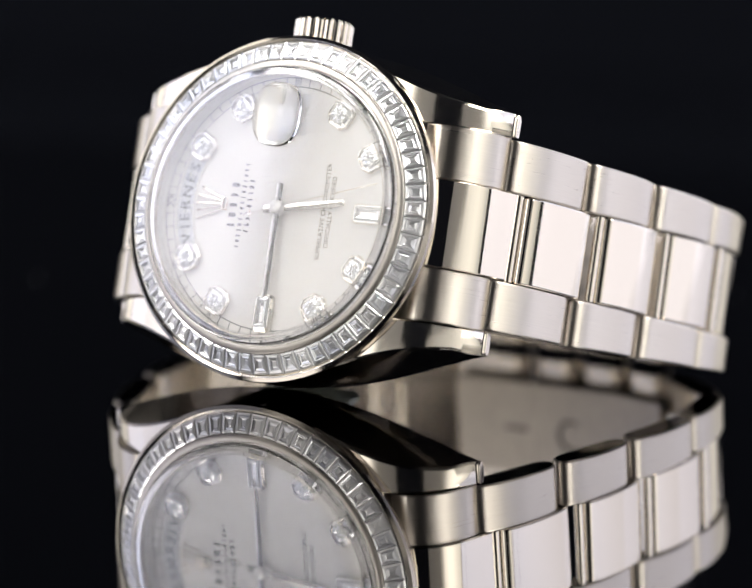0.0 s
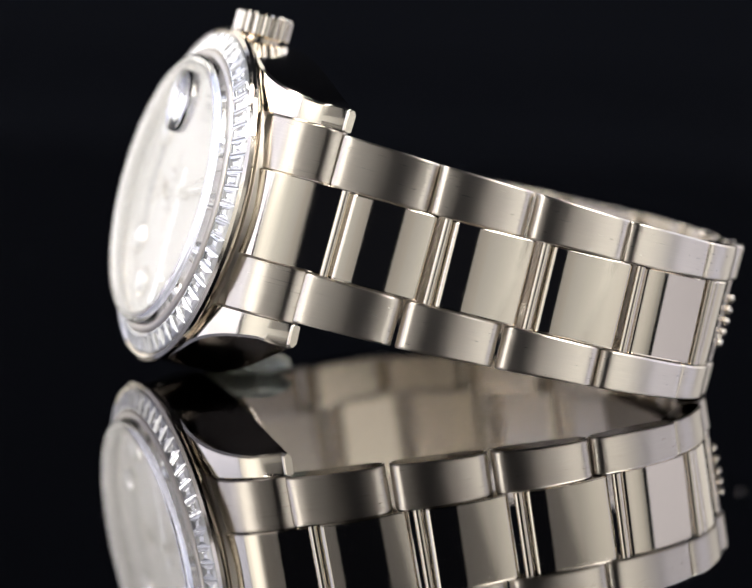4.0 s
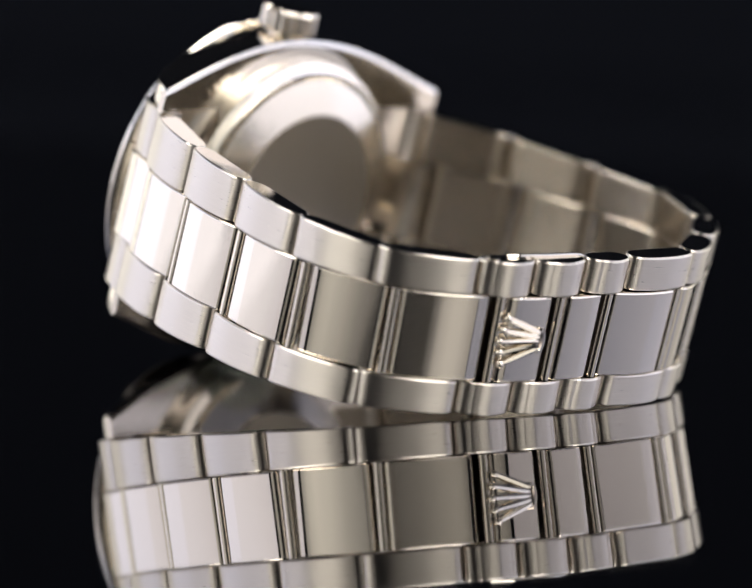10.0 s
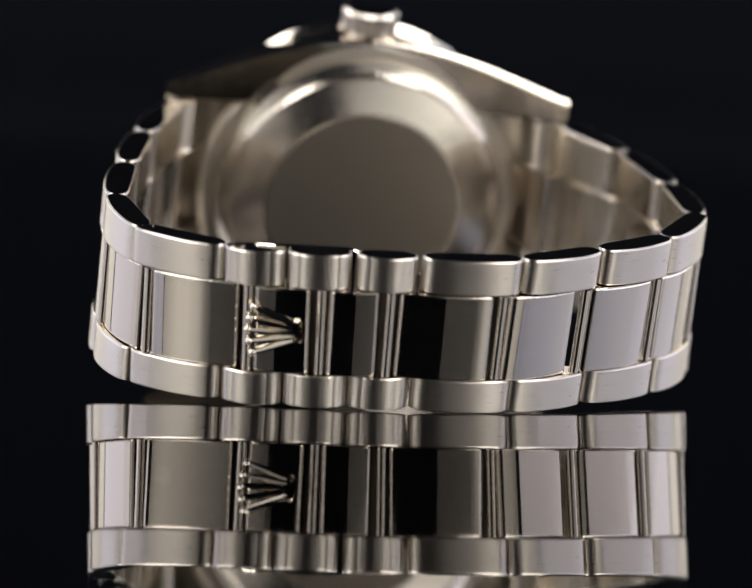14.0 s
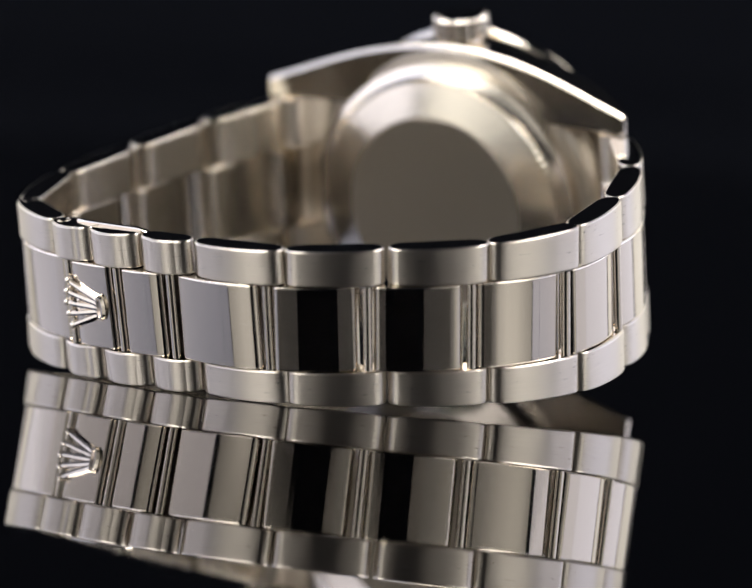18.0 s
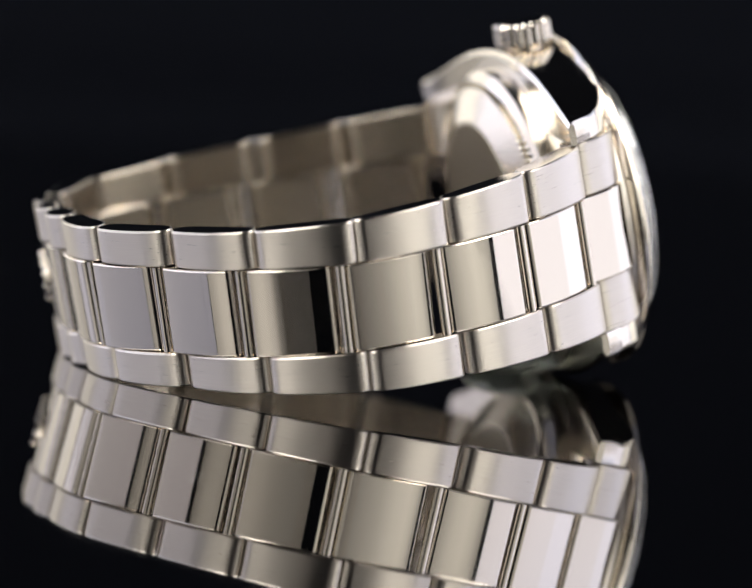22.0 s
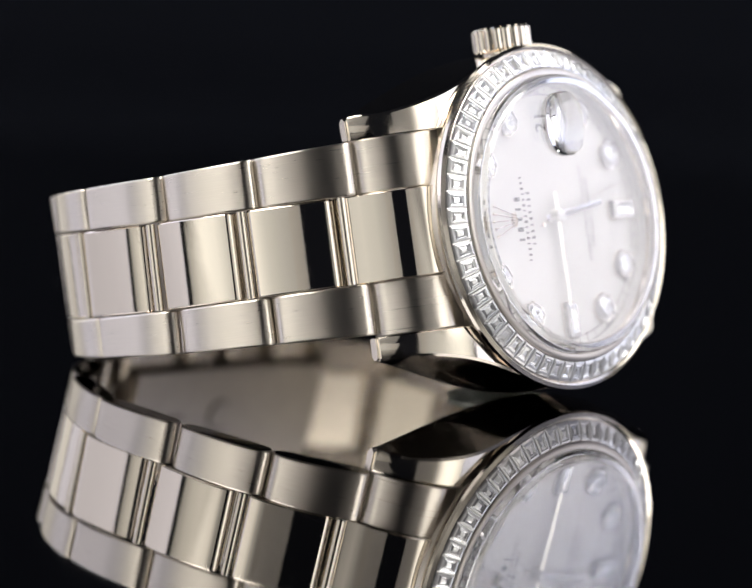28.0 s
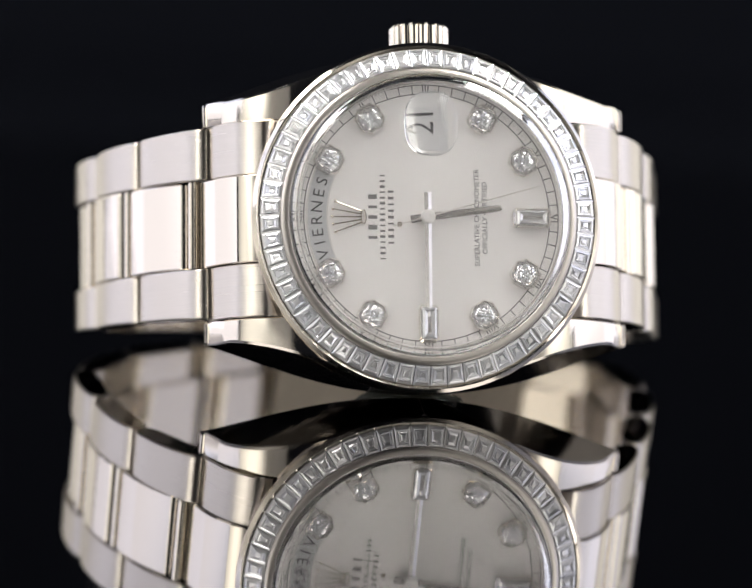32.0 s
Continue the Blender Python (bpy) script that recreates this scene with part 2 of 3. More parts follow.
# ---------------------------------------------------------------- studio: table, backdrop, light tent
def plane_panel(name, mat, corners, thick, label, category):
    """A stretched cloth panel in a frame; corners in metres, counter-clockwise seen from inside."""
    root = new(name)
    c = [Vector(p) for p in corners]
    n = (c[1] - c[0]).cross(c[3] - c[0]).normalized()
    bm = bmesh.new()
    front = [bm.verts.new(p * 1000) for p in c]
    back = [bm.verts.new((p - n * thick) * 1000) for p in c]
    bm.faces.new(front)
    bm.faces.new(back[::-1])
    for i in range(4):
        bm.faces.new((front[i], back[i], back[(i + 1) % 4], front[(i + 1) % 4]))
    part("diffuser_cloth", bm, mat, root)
    for i in range(4):
        a, b = c[i], c[(i + 1) % 4]
        d = (b - a).normalized()
        o = d.cross(n)
        bm = bmesh.new()
        ring = lambda p: [(p + o * u + n * v) * 1000 for u, v in ((0.002, -0.02), (0.02, -0.02), (0.02, 0.004), (0.002, 0.004))]
        loft([ring(a), ring(b)], bm)
        part("frame_bar", bm, black_frame, root)
    return tagged(root, label, category)


def studio():
    bm = bmesh.new()
    for x, y in ((-3000, -3000), (3000, -3000), (3000, 3000), (-3000, 3000)):
        bm.verts.new((x, y, -30))
    bm.faces.new(bm.verts)
    tagged(part("ground", bm, cloth), "black velvet cloth spread over the studio table", "ground", kind="structure")
    # black backdrop, a shallow curve of cloth
    bm = bmesh.new()
    cols = []
    for i in range(13):
        a = radians(-24 + 4 * i)
        r = 900 + 6 * math.sin(i * 1.7)
        cols.append([bm.verts.new((r * math.sin(a), r * math.cos(a), z)) for z in (-30, 300, 1100)])
    for p, q in zip(cols, cols[1:]):
        for k in range(2):
            bm.faces.new((p[k], q[k], q[k + 1], p[k + 1]))
    tagged(part("backdrop", bm, cloth), "black velvet backdrop hung behind the turntable", "backdrop", kind="structure")

    def curved(name, mat, az0, az1, r, z0, z1, label):
        """An upright sheet of diffuser cloth bowed round the turntable, on two poles."""
        root = new(name)
        n = 14
        def ring(a):
            x, y = math.sin(a), -math.cos(a)
            return [(r * x * 1000, r * y * 1000, z0 * 1000), ((r + 0.006) * x * 1000, (r + 0.006) * y * 1000, z0 * 1000),
                    ((r + 0.006) * x * 1000, (r + 0.006) * y * 1000, z1 * 1000), (r * x * 1000, r * y * 1000, z1 * 1000)]
        part("diffuser_cloth", loft([ring(radians(az0 + (az1 - az0) * i / n)) for i in range(n + 1)]), mat, root)
        inset = math.copysign(1.8, az1 - az0)
        for az in (az0 + inset, az1 - inset):
            bm = bmesh.new()
            bmesh.ops.create_cone(bm, cap_ends=True, segments=12, radius1=6, radius2=6, depth=(z1 + 0.03) * 1000)
            a = radians(az)
            part("pole", bm, black_frame, root, m=Matrix.Translation(((r + 0.03) * math.sin(a), -(r + 0.03) * math.cos(a), (z1 + 0.03) / 2 - 0.03)))
        return tagged(root, label, "softbox", "diffuser screens round the turntable")
    for s in (1, -1):
        curved("inner_screen", beige_diffuser, s * 10, s * 17.6, 0.84, -0.028, 0.215, "low beige diffuser screen beside the camera slot")
        curved("cream_screen", cream_diffuser, s * 17, s * 64.5, 0.83, -0.028, 0.215, "low cream diffuser screen near the camera")
        curved("upper_screen", upper_diffuser, s * 14, s * 33.8, 0.85, 0.205, 0.80, "tall beige diffuser screen that darkens towards the camera slot")
        curved("key_softbox", key_diffuser, s * 33, s * 61.8, 0.82, 0.209, 0.78, "hot warm key softbox in front of the turntable")
        curved("side_strip", cool_diffuser, s * 62.3, s * 67.4, 0.815, 0.209, 0.80, "narrow cool white diffuser strip beside the key softbox")
        curved("side_softbox", cool_diffuser, s * 67.5, s * 106, 0.80, -0.028, 0.80, "tall bright cool white softbox beside the turntable")
        curved("rear_softbox", rear_diffuser, s * 105.5, s * 134, 0.805, -0.028, 0.80, "tall cool white softbox behind the turntable")
        curved("rear_screen", warm_diffuser, s * 135.5, s * 156, 0.80, -0.028, 0.80, "tall cream diffuser screen behind the turntable")
    for s in (1, -1):
        x = [s * 0.36, s * 0.36, s * 0.76, s * 0.76]
        y = [-0.62, 0.12, 0.12, -0.62]
        if s < 0:
            x, y = x[::-1], y[::-1]
        boom = plane_panel("top_softbox", top_diffuser, [(a, b, 0.86) for a, b in zip(x, y)], 0.01, "white strip softbox hung above the turntable", "softbox")
        bm = bmesh.new()
        bmesh.ops.create_cone(bm, cap_ends=True, segments=16, radius1=12, radius2=12, depth=930, matrix=Matrix.Translation((s * 560, -960, 435)))
        part("stand_pole", bm, black_frame, boom)
        bm = bmesh.new()
        bmesh.ops.create_cone(bm, cap_ends=True, segments=16, radius1=10, radius2=10, depth=900, matrix=Matrix.Translation((s * 560, -520, 892)) @ Matrix.Rotation(radians(90), 4, "X"))
        part("boom_arm", bm, black_frame, boom)


studio()

# ---------------------------------------------------------------- turntable
turntable = new("turntable")
tagged(turntable, "round black mirror glass turntable plate, highly reflective", "turntable")
part("plate", lathe([(0, 0), (299, 0), (300, -1), (300, -5), (299, -6), (0, -6)], 160), acrylic, turntable)
part("base", lathe([(0, -6.2), (120, -6.2), (125, -29.5), (0, -29.5)], 96), black_frame, turntable)

# ---------------------------------------------------------------- the watch
watch = new("wristwatch")
tagged(watch, "white gold wristwatch with diamond bezel on black mirror plate", "wristwatch")

# the watch's own axes: x to three o'clock, y to twelve, z out of the dial, leaning on the plate
AX = Vector((0.09569, 0.20723, 0.97360)).normalized()
AY = Vector((-0.86492, 0.50143, -0.02172))
AY = (AY - AX * AY.dot(AX)).normalized()
AZ = AX.cross(AY)
ORG = Vector((-0.01135, -0.02063, 0.01951))
LEAN = Matrix(((AX.x, AY.x, AZ.x, ORG.x), (AX.y, AY.y, AZ.y, ORG.y), (AX.z, AY.z, AZ.z, ORG.z), (0, 0, 0, 1)))


def wpart(name, bm, mat, label="", m=None, angle=32, second=None, inner=None):
    return part(name, bm, mat, watch, label, LEAN @ (m or Matrix()), angle, second, inner)


EDGE = np.polyfit((0, 4, 8, 12, 17, 23), (18.25, 18.0, 17.4, 16.45, 14.8, 12.75), 4)
CREASE = np.polyfit((0, 6, 10, 13.5, 18, 23), (17.95, 17.0, 15.65, 14.4, 13.2, 12.45), 4)


def lug_edge(y):
    """Half width of the case at its back edge, running out into the lugs."""
    return float(np.polyval(EDGE, abs(y)))


def lug_crease(y):
    """Half width of the lug's upper face, where it breaks into the slanting side."""
    return float(np.polyval(CREASE, abs(y)))


def lug_top(y):
    """Height of the lug's upper face: a round shoulder that ends in a short upright tip."""
    d = min(max(0.0, abs(y) - 11.0), 12.0) * 0.955
    return max(-1.1 - 12.0 + math.sqrt(144.0 - d * d), -8.0)


def build_case():
    body = lathe([(14.3, -1.2), (17.6, -1.2), (18.0, -1.5), (18.1, -2.2), (18.1, -6.9), (18.04, -7.0), (17.45, -7.6), (16.9, -7.7), (14.3, -7.7)], 128, closed=True)
    case = wpart("case", body, flank_gold, "polished white gold case middle")
    for sx in (1, -1):
        for sy in (1, -1):
            rings = []
            run = [0.02 + 10.98 * i / 14 for i in range(14)] + [11.0 + 11.65 * math.sin(i / 34 * math.pi / 2) for i in range(35)] + [22.74, 22.8]
            for y in run:
                drop = 0.1 if y > 22.7 else 0.0
                xo, xi = lug_edge(y), 10.45
                zt, zb = lug_top(y) - drop * 0.8, -7.55 - 1.3 * (y / 22.8) ** 2
                c = min(0.26, (zt - zb) * 0.4)
                xt = min(lug_crease(y), xo - 0.05)
                xt += (xo - 0.12 - xt) * min(1.0, max(0.0, (y - 20.5) / 2.0))
                mid = (xi + xt) / 2
                zi = zb + 0.03 * (xo - xi)
                zi = min(zi, zt - 0.5)
                ring = [(xi + 0.12, zi), (xo - 0.5, zb), (xo - 0.06, zb + c), (xo, zb + c + 0.08), (xt + 0.1, zt - 0.26), (xt - 0.16, zt - 0.02), (mid, zt + 0.03), (xi + 0.12, zt + 0.01), (xi, zt - 0.1), (xi, zi + 0.12)]
                rings.append([(sx * x, sy * y, z) for x, z in ring])
            part("lug", loft(rings), lug_gold, case, angle=28)
    back = lathe([(16.4, -7.72), (16.3, -9.3), (15.2, -9.8), (14.9, -10.1), (14.7, -10.5), (14.3, -10.65), (11.2, -11.8), (10.9, -11.88), (0, -11.88)], 128)
    cb = wpart("case_back", back, back_gold, "case back with a polished bevel")
    part("back_disc", lathe([(10.85, -11.8), (10.8, -11.94), (0, -11.96)], 96), back_satin, cb, "satin centre of the case back")
    tooth = bmesh.new()
    slab(box_outline(0.9, 0.46), -0.16, 0.16, 0.08, tooth)
    first = None
    for i in range(110):
        m = turn(360 * i / 110) @ mm(14.85, 0, -10.35)
        if first is None:
            first = part("flute", tooth, polished, cb, m=m)
        else:
            again(first, cb, m)
    return case


def build_bezel():
    ring = lathe([(14.5, -1.2), (17.4, -1.6), (17.9, -1.3), (18.15, -0.9), (18.1, -0.5), (17.75, -0.2), (17.5, -0.34), (17.4, -1.0), (15.5, -0.35), (15.38, 0.6), (15.34, 0.62), (15.2, 0.65), (14.9, 0.6), (14.8, 0.2), (14.5, -0.4)], 160, closed=True)
    bezel = wpart("bezel", ring, lug_gold, "white gold bezel set with baguette diamonds", mm(0, 0, 0.3) @ Matrix.Diagonal((1.03, 1.03, 1.0, 1.0)))
    part("retaining_ring", lathe([(15.36, 0.55), (15.35, 0.76), (15.28, 0.86), (15.1, 0.96), (14.85, 1.03), (14.66, 1.02), (14.58, 0.96), (14.56, 0.55)], 160, closed=True), crystal_ring_gold, bezel, "smooth pale ring round the crystal")
    n = 60
    a, b = math.pi / n * 0.965 * 17.35, math.pi / n * 0.965 * 15.45
    r0, r1 = 15.4, 17.38
    out = [(r0, -b), (r1, -a), (r1, a), (r0, b)]
    # step cut: two sloping crown steps, then pavilion facets that fall to a keel
    steps = ((0.02, -0.3), (0.0, 0.0), (0.13, 0.13), (0.25, 0.175), (0.27, 0.175), (0.34, 0.0), (0.45, 0.13), (0.53, -0.02), (0.66, 0.08))
    first = []
    for variant in range(5):
        rnd = random.Random(variant)
        gem = bmesh.new()
        rings = []
        for k, (d, h) in enumerate(steps):
            sx, sy = (rnd.uniform(-0.07, 0.07), rnd.uniform(-0.07, 0.07)) if k > 4 else (0, 0)
            h += rnd.uniform(-0.065, 0.065) if k > 4 else 0
            ring = []
            for x, y in out:
                cx = x + (d if x < 16.5 else -d) * 1.15 + sx
                cy = math.copysign(max(abs(y) - d, 0.06), y) + sy
                ring.append((cx, cy, h - (cx - 15.4) * 0.5 + 0.66))
            rings.append(ring)
        loft(rings, gem)
        first.append(gem)
    made = [None] * 5
    for i in range(n):
        m = turn(360 * (i + 0.5) / n)
        v = (i * 3 + i // 7) % 5
        if made[v] is None:
            made[v] = part("baguette_diamond", first[v], gem_glass, bezel, "baguette-cut diamond", m, 5)
        else:
            again(made[v], bezel, m)["label"] = "baguette-cut diamond"
    post = bmesh.new()
    loft([[(15.4, -0.04, 0.54), (17.4, -0.04, -0.44), (17.4, 0.04, -0.44), (15.4, 0.04, 0.54)], [(15.4, -0.03, 0.69), (17.4, -0.03, -0.3), (17.4, 0.03, -0.3), (15.4, 0.03, 0.69)]], post)
    first = None
    for i in range(n):
        m = turn(360 * i / n)
        if first is None:
            first = part("claw", post, bright_silver, bezel, m=m)
        else:
            again(first, bezel, m)


DIAL_Z = -0.75


def build_dial():
    dial = wpart("dial", lathe([(0, DIAL_Z), (14.6, DIAL_Z), (14.6, DIAL_Z - 0.4), (0, DIAL_Z - 0.4)], 128), dial_silver, "satin silver sunburst dial")
    part("inner_flange", lathe([(14.45, DIAL_Z + 0.02), (14.55, DIAL_Z + 0.1), (15.2, 0.1), (15.25, DIAL_Z)], 128), ring_silver, dial, "sloping silver flange")
    z = DIAL_Z + 0.02
    # minute track
    bm = bmesh.new()
    for r in (13.15, 14.1):
        lathe([(r - 0.045, z), (r + 0.045, z)], 128, bm)
    for i in range(60):
        if i % 5 == 0:
            continue
        a = radians(6 * i)
        c, s = math.cos(a), math.sin(a)
        vs = [bm.verts.new((x * c - y * s, x * s + y * c, z)) for x, y in ((13.15, -0.045), (14.1, -0.045), (14.1, 0.045), (13.15, 0.045))]
        bm.faces.new(vs)
    part("minute_track", bm, print_black, dial)
    bm = bmesh.new()
    for h, word in enumerate(("XII", "I", "II", "III", "IIII", "V", "VI", "VII", "VIII", "IX", "X", "XI")):
        letters(word, 1.15, turn(-30 * h) @ Matrix.Translation((0, 13.62, z + 0.01)), bm)
    part("roman_numerals", bm, print_black, dial)
    bm = bmesh.new()
    letters("SUPERLATIVE CHRONOMETER", 0.76, Matrix.Translation((0, -5.35, z)), bm)
    letters("OFFICIALLY CERTIFIED", 0.76, Matrix.Translation((0, -6.2, z)), bm)
    part("dial_lettering", bm, print_black, dial, "small dark grey printed lettering")
    # maker's lines as plain bars
    bm = bmesh.new()
    for y, w, h in ((5.8, 5.4, 0.95), (4.75, 9.4, 0.55), (3.85, 6.1, 0.62)):
        n = int(w / (h * 1.02))
        for i in range(n):
            x, q = -w / 2 + w * (i + 0.5) / n, w / n * (0.13, 0.22, 0.17)[i % 3]
            slab([(x - q, y - h / 2), (x + q, y - h / 2), (x + q, y + h / 2), (x - q, y + h / 2)], z - 0.01, z + 0.01, bm=bm)
    part("printed_bar", bm, material("dial_print_soft_grey", (0.2, 0.195, 0.19), 0.5), dial)
    # applied emblem: five rays over an oval
    part("emblem", emblem_mesh(3.6, 0.14, 0.38), polished, dial, "small applied metal emblem", mm(0, 8.35, z) @ turn(-90))
    # day window, an arc
    def arc(r0, r1, a0, a1, z0, z1, bm, n=24):
        pts = []
        for i in range(n + 1):
            a = radians(a0 + (a1 - a0) * i / n)
            pts.append((a,))
        rings = []
        for (a,) in pts:
            s, c = math.sin(a), math.cos(a)
            rings.append([(r0 * s, r0 * c, z0), (r1 * s, r1 * c, z0), (r1 * s, r1 * c, z1), (r0 * s, r0 * c, z1)])
        return loft(rings, bm)
    win = part("day_window", arc(10.75, 12.75, -24, 24, DIAL_Z - 0.1, DIAL_Z + 0.015, bmesh.new()), day_disc, dial, "arched grey day window")
    fr = bmesh.new()
    arc(10.6, 10.75, -25, 25, DIAL_Z - 0.1, DIAL_Z + 0.12, fr)
    arc(12.75, 12.9, -25, 25, DIAL_Z - 0.1, DIAL_Z + 0.12, fr)
    arc(10.6, 12.9, -25, -24.2, DIAL_Z - 0.1, DIAL_Z + 0.12, fr, 2)
    arc(10.6, 12.9, 24.2, 25, DIAL_Z - 0.1, DIAL_Z + 0.12, fr, 2)
    part("window_frame", fr, ring_silver, win)
    bm = bmesh.new()
    for i, ch in enumerate("VIERNES"):
        a = (-19.5, -13.6, -8.4, -1.9, 5.2, 12.2, 18.6)[i]
        letters(ch, 1.75, turn(-a) @ Matrix.Translation((0, 11.72, DIAL_Z + 0.035)), bm)
    part("day_lettering", bm, print_black, win, "dark day lettering")
    # date window
    dw = part("date_window", slab(box_outline(4.6, 3.6), DIAL_Z - 0.1, DIAL_Z + 0.015), white_disc, dial, "white date window", mm(10.2, 0, 0))
    part("date_lettering", letters("21", 2.4, Matrix.Translation((0, 0, DIAL_Z + 0.035)), bmesh.new()), print_black, dw, "dark date numeral")
    # hour markers
    setting = loft([[(x * k, y * k, zz) for x, y in box_outline(3.05, 3.05, 0.78)] for k, zz in ((1.0, DIAL_Z), (1.0, -0.34), (0.9, -0.12), (0.86, -0.12), (0.82, -0.34))])
    gem = bmesh.new()
    def facet_ring(r, z, dr=0.0, dz=0.0, off=0.0):
        ring = []
        for i in range(16):
            a = 2 * math.pi * (i + off) / 16
            q = (r + dr, z + dz) if i % 2 else (r, z)
            cushion = 0.9 / (math.cos(a) ** 4 + math.sin(a) ** 4) ** 0.25
            q = (q[0] * cushion, q[1])
            ring.append((q[0] * math.cos(a), q[0] * math.sin(a), q[1]))
        return ring
    loft([facet_ring(1.22, -0.34), facet_ring(1.2, -0.2), facet_ring(0.98, 0.02, -0.1, 0.06, 0.5), facet_ring(0.62, 0.14, 0.08, -0.03), facet_ring(0.5, 0.02, -0.12, 0.1, 0.5), facet_ring(0.26, -0.10, 0.05, 0.16), facet_ring(0.06, 0.02, 0.0, 0.0, 0.5)], gem)
    bmesh.ops.triangulate(gem, faces=gem.faces)
    first = None
    for h in (1, 2, 4, 5, 7, 8, 10, 11):
        m = turn(-30 * h) @ mm(0, 12.0, 0)
        if first is None:
            first = part("hour_marker", setting, marker_gold, dial, "octagonal diamond hour marker", m, 12)
            g = part("diamond", gem, brilliant, None, angle=5)
        else:
            o = again(first, dial, m)
            o["label"] = "octagonal diamond hour marker"
        o = first if h == 1 else o
        if h == 1:
            g.parent, g.matrix_basis = dial, m
        else:
            again(g, dial, m)
    for h, r in ((6, 11.2), (9, 11.3)):
        m = turn(-30 * h) @ mm(0, r, 0)
        part("baguette_marker", slab(box_outline(2.15, 4.1, 0.35), DIAL_Z, 0.0, 0.32), marker_gold, dial, "long baguette diamond hour marker", m, 20)
        bm = bmesh.new()
        loft([[(x * k, y * q, zz) for x, y in box_outline(1.5, 3.3, 0.0)] for k, q, zz in ((1, 1, -0.02), (1, 1, 0.06), (0.72, 0.86, 0.2), (0.6, 0.8, 0.12), (0.12, 0.55, -0.05))], bm)
        part("diamond", bm, gem_glass, dial, m=m, angle=5)


def emblem_mesh(length, depth, fat=1.0):
    """Five tapering rays with beads, fanning from an oval foot; along +x is the foot."""
    bm = bmesh.new()
    for k in range(5):
        t = (k - 2) / 2
        tip = Vector((-length * (0.5 - 0.10 * abs(t) ** 1.5), t * length * 0.45, depth))
        root = Vector((length * 0.38, t * length * 0.16, depth))
        d = (tip - root).normalized()
        side = Vector((-d.y, d.x, 0))
        rings = []
        for f, w in ((0, 0.06 * fat), (0.5, 0.058 * fat), (1, 0.042 * fat)):
            p = root + (tip - root) * f
            rings.append([p + side * (math.cos(a) * w * length) + Vector((0, 0, math.sin(a) * w * length)) for a in [i * math.pi / 4 for i in range(8)]])
        loft(rings, bm)
        bmesh.ops.create_icosphere(bm, subdivisions=2, radius=length * 0.075 * (0.5 + 0.5 * fat), matrix=Matrix.Translation(tip))
    n = 20
    tube = []
    for i in range(n + 1):
        a = 2 * math.pi * i / n
        c = Vector((length * 0.43 + math.cos(a) * length * 0.075, math.sin(a) * length * 0.21, depth))
        o = Vector((math.cos(a), math.sin(a), 0))
        tube.append([c + o * (math.cos(b) * 0.045 * fat * length) + Vector((0, 0, math.sin(b) * 0.07 * length)) for b in [j * math.pi / 3 for j in range(6)]])
    loft(tube, bm, caps=False)
    return bm


def build_hands():
    def hand(name, length, tail, w, z, deg, label):
        bm = bmesh.new()
        rings = []
        for s, k in ((-tail, 1.0), (length - 0.5, 0.82), (length, 0.55)):
            rings.append([(-w * k, s, z), (0, s, z + 0.16), (w * k, s, z), (0, s, z - 0.06)])
        loft(rings, bm)
        return wpart(name, bm, hand_silver, label, turn(-deg), 20)
    hand("hour_hand", 8.0, 1.8, 0.42, -0.35, 172.5, "polished baton hour hand")
    hand("minute_hand", 10.6, 2.6, 0.40, -0.05, 270, "polished baton minute hand")
    sec = hand("second_hand", 12.4, 3.9, 0.09, 0.22, 164.5, "thin polished second hand")
    bm = bmesh.new()
    bmesh.ops.create_cone(bm, cap_ends=True, segments=20, radius1=0.3, radius2=0.25, depth=0.15, matrix=Matrix.Translation((0, -3.2, 0.28)))
    part("counterweight", bm, polished, sec)
    wpart("hand_hub", lathe([(0.75, DIAL_Z), (0.75, 0.3), (0.6, 0.45), (0.2, 0.5), (0.15, 0.42), (0, 0.42)], 32), ring_satin, "polished centre hub")


def build_crystal():
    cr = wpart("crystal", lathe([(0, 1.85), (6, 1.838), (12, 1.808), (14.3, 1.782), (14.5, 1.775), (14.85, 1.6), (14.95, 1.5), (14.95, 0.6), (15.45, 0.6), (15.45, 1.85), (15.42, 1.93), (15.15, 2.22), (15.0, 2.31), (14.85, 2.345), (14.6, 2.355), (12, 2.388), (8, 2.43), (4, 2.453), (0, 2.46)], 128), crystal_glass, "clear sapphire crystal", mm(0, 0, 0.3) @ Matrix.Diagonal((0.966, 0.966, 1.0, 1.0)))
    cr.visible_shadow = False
    # magnifier over the date: a rounded dome
    n = 56
    rings = []
    for s, h in ((1.0, 2.46), (1.0, 2.85), (0.985, 2.95), (0.95, 3.01), (0.85, 3.18), (0.65, 3.40), (0.42, 3.55), (0.2, 3.63), (0.02, 3.65)):
        ring = []
        for i in range(n):
            a = 2 * math.pi * i / n
            c, d = math.cos(a), math.sin(a)
            e = 0.78
            ring.append((3.55 * s * math.copysign(abs(c) ** e, c), 2.95 * s * math.copysign(abs(d) ** e, d), h))
        rings.append(ring)
    lens = part("magnifier", loft(rings), lens_glass, cr, "domed date magnifier lens", mm(9.9, 0, 0.02), 60)
    lens.visible_shadow = False


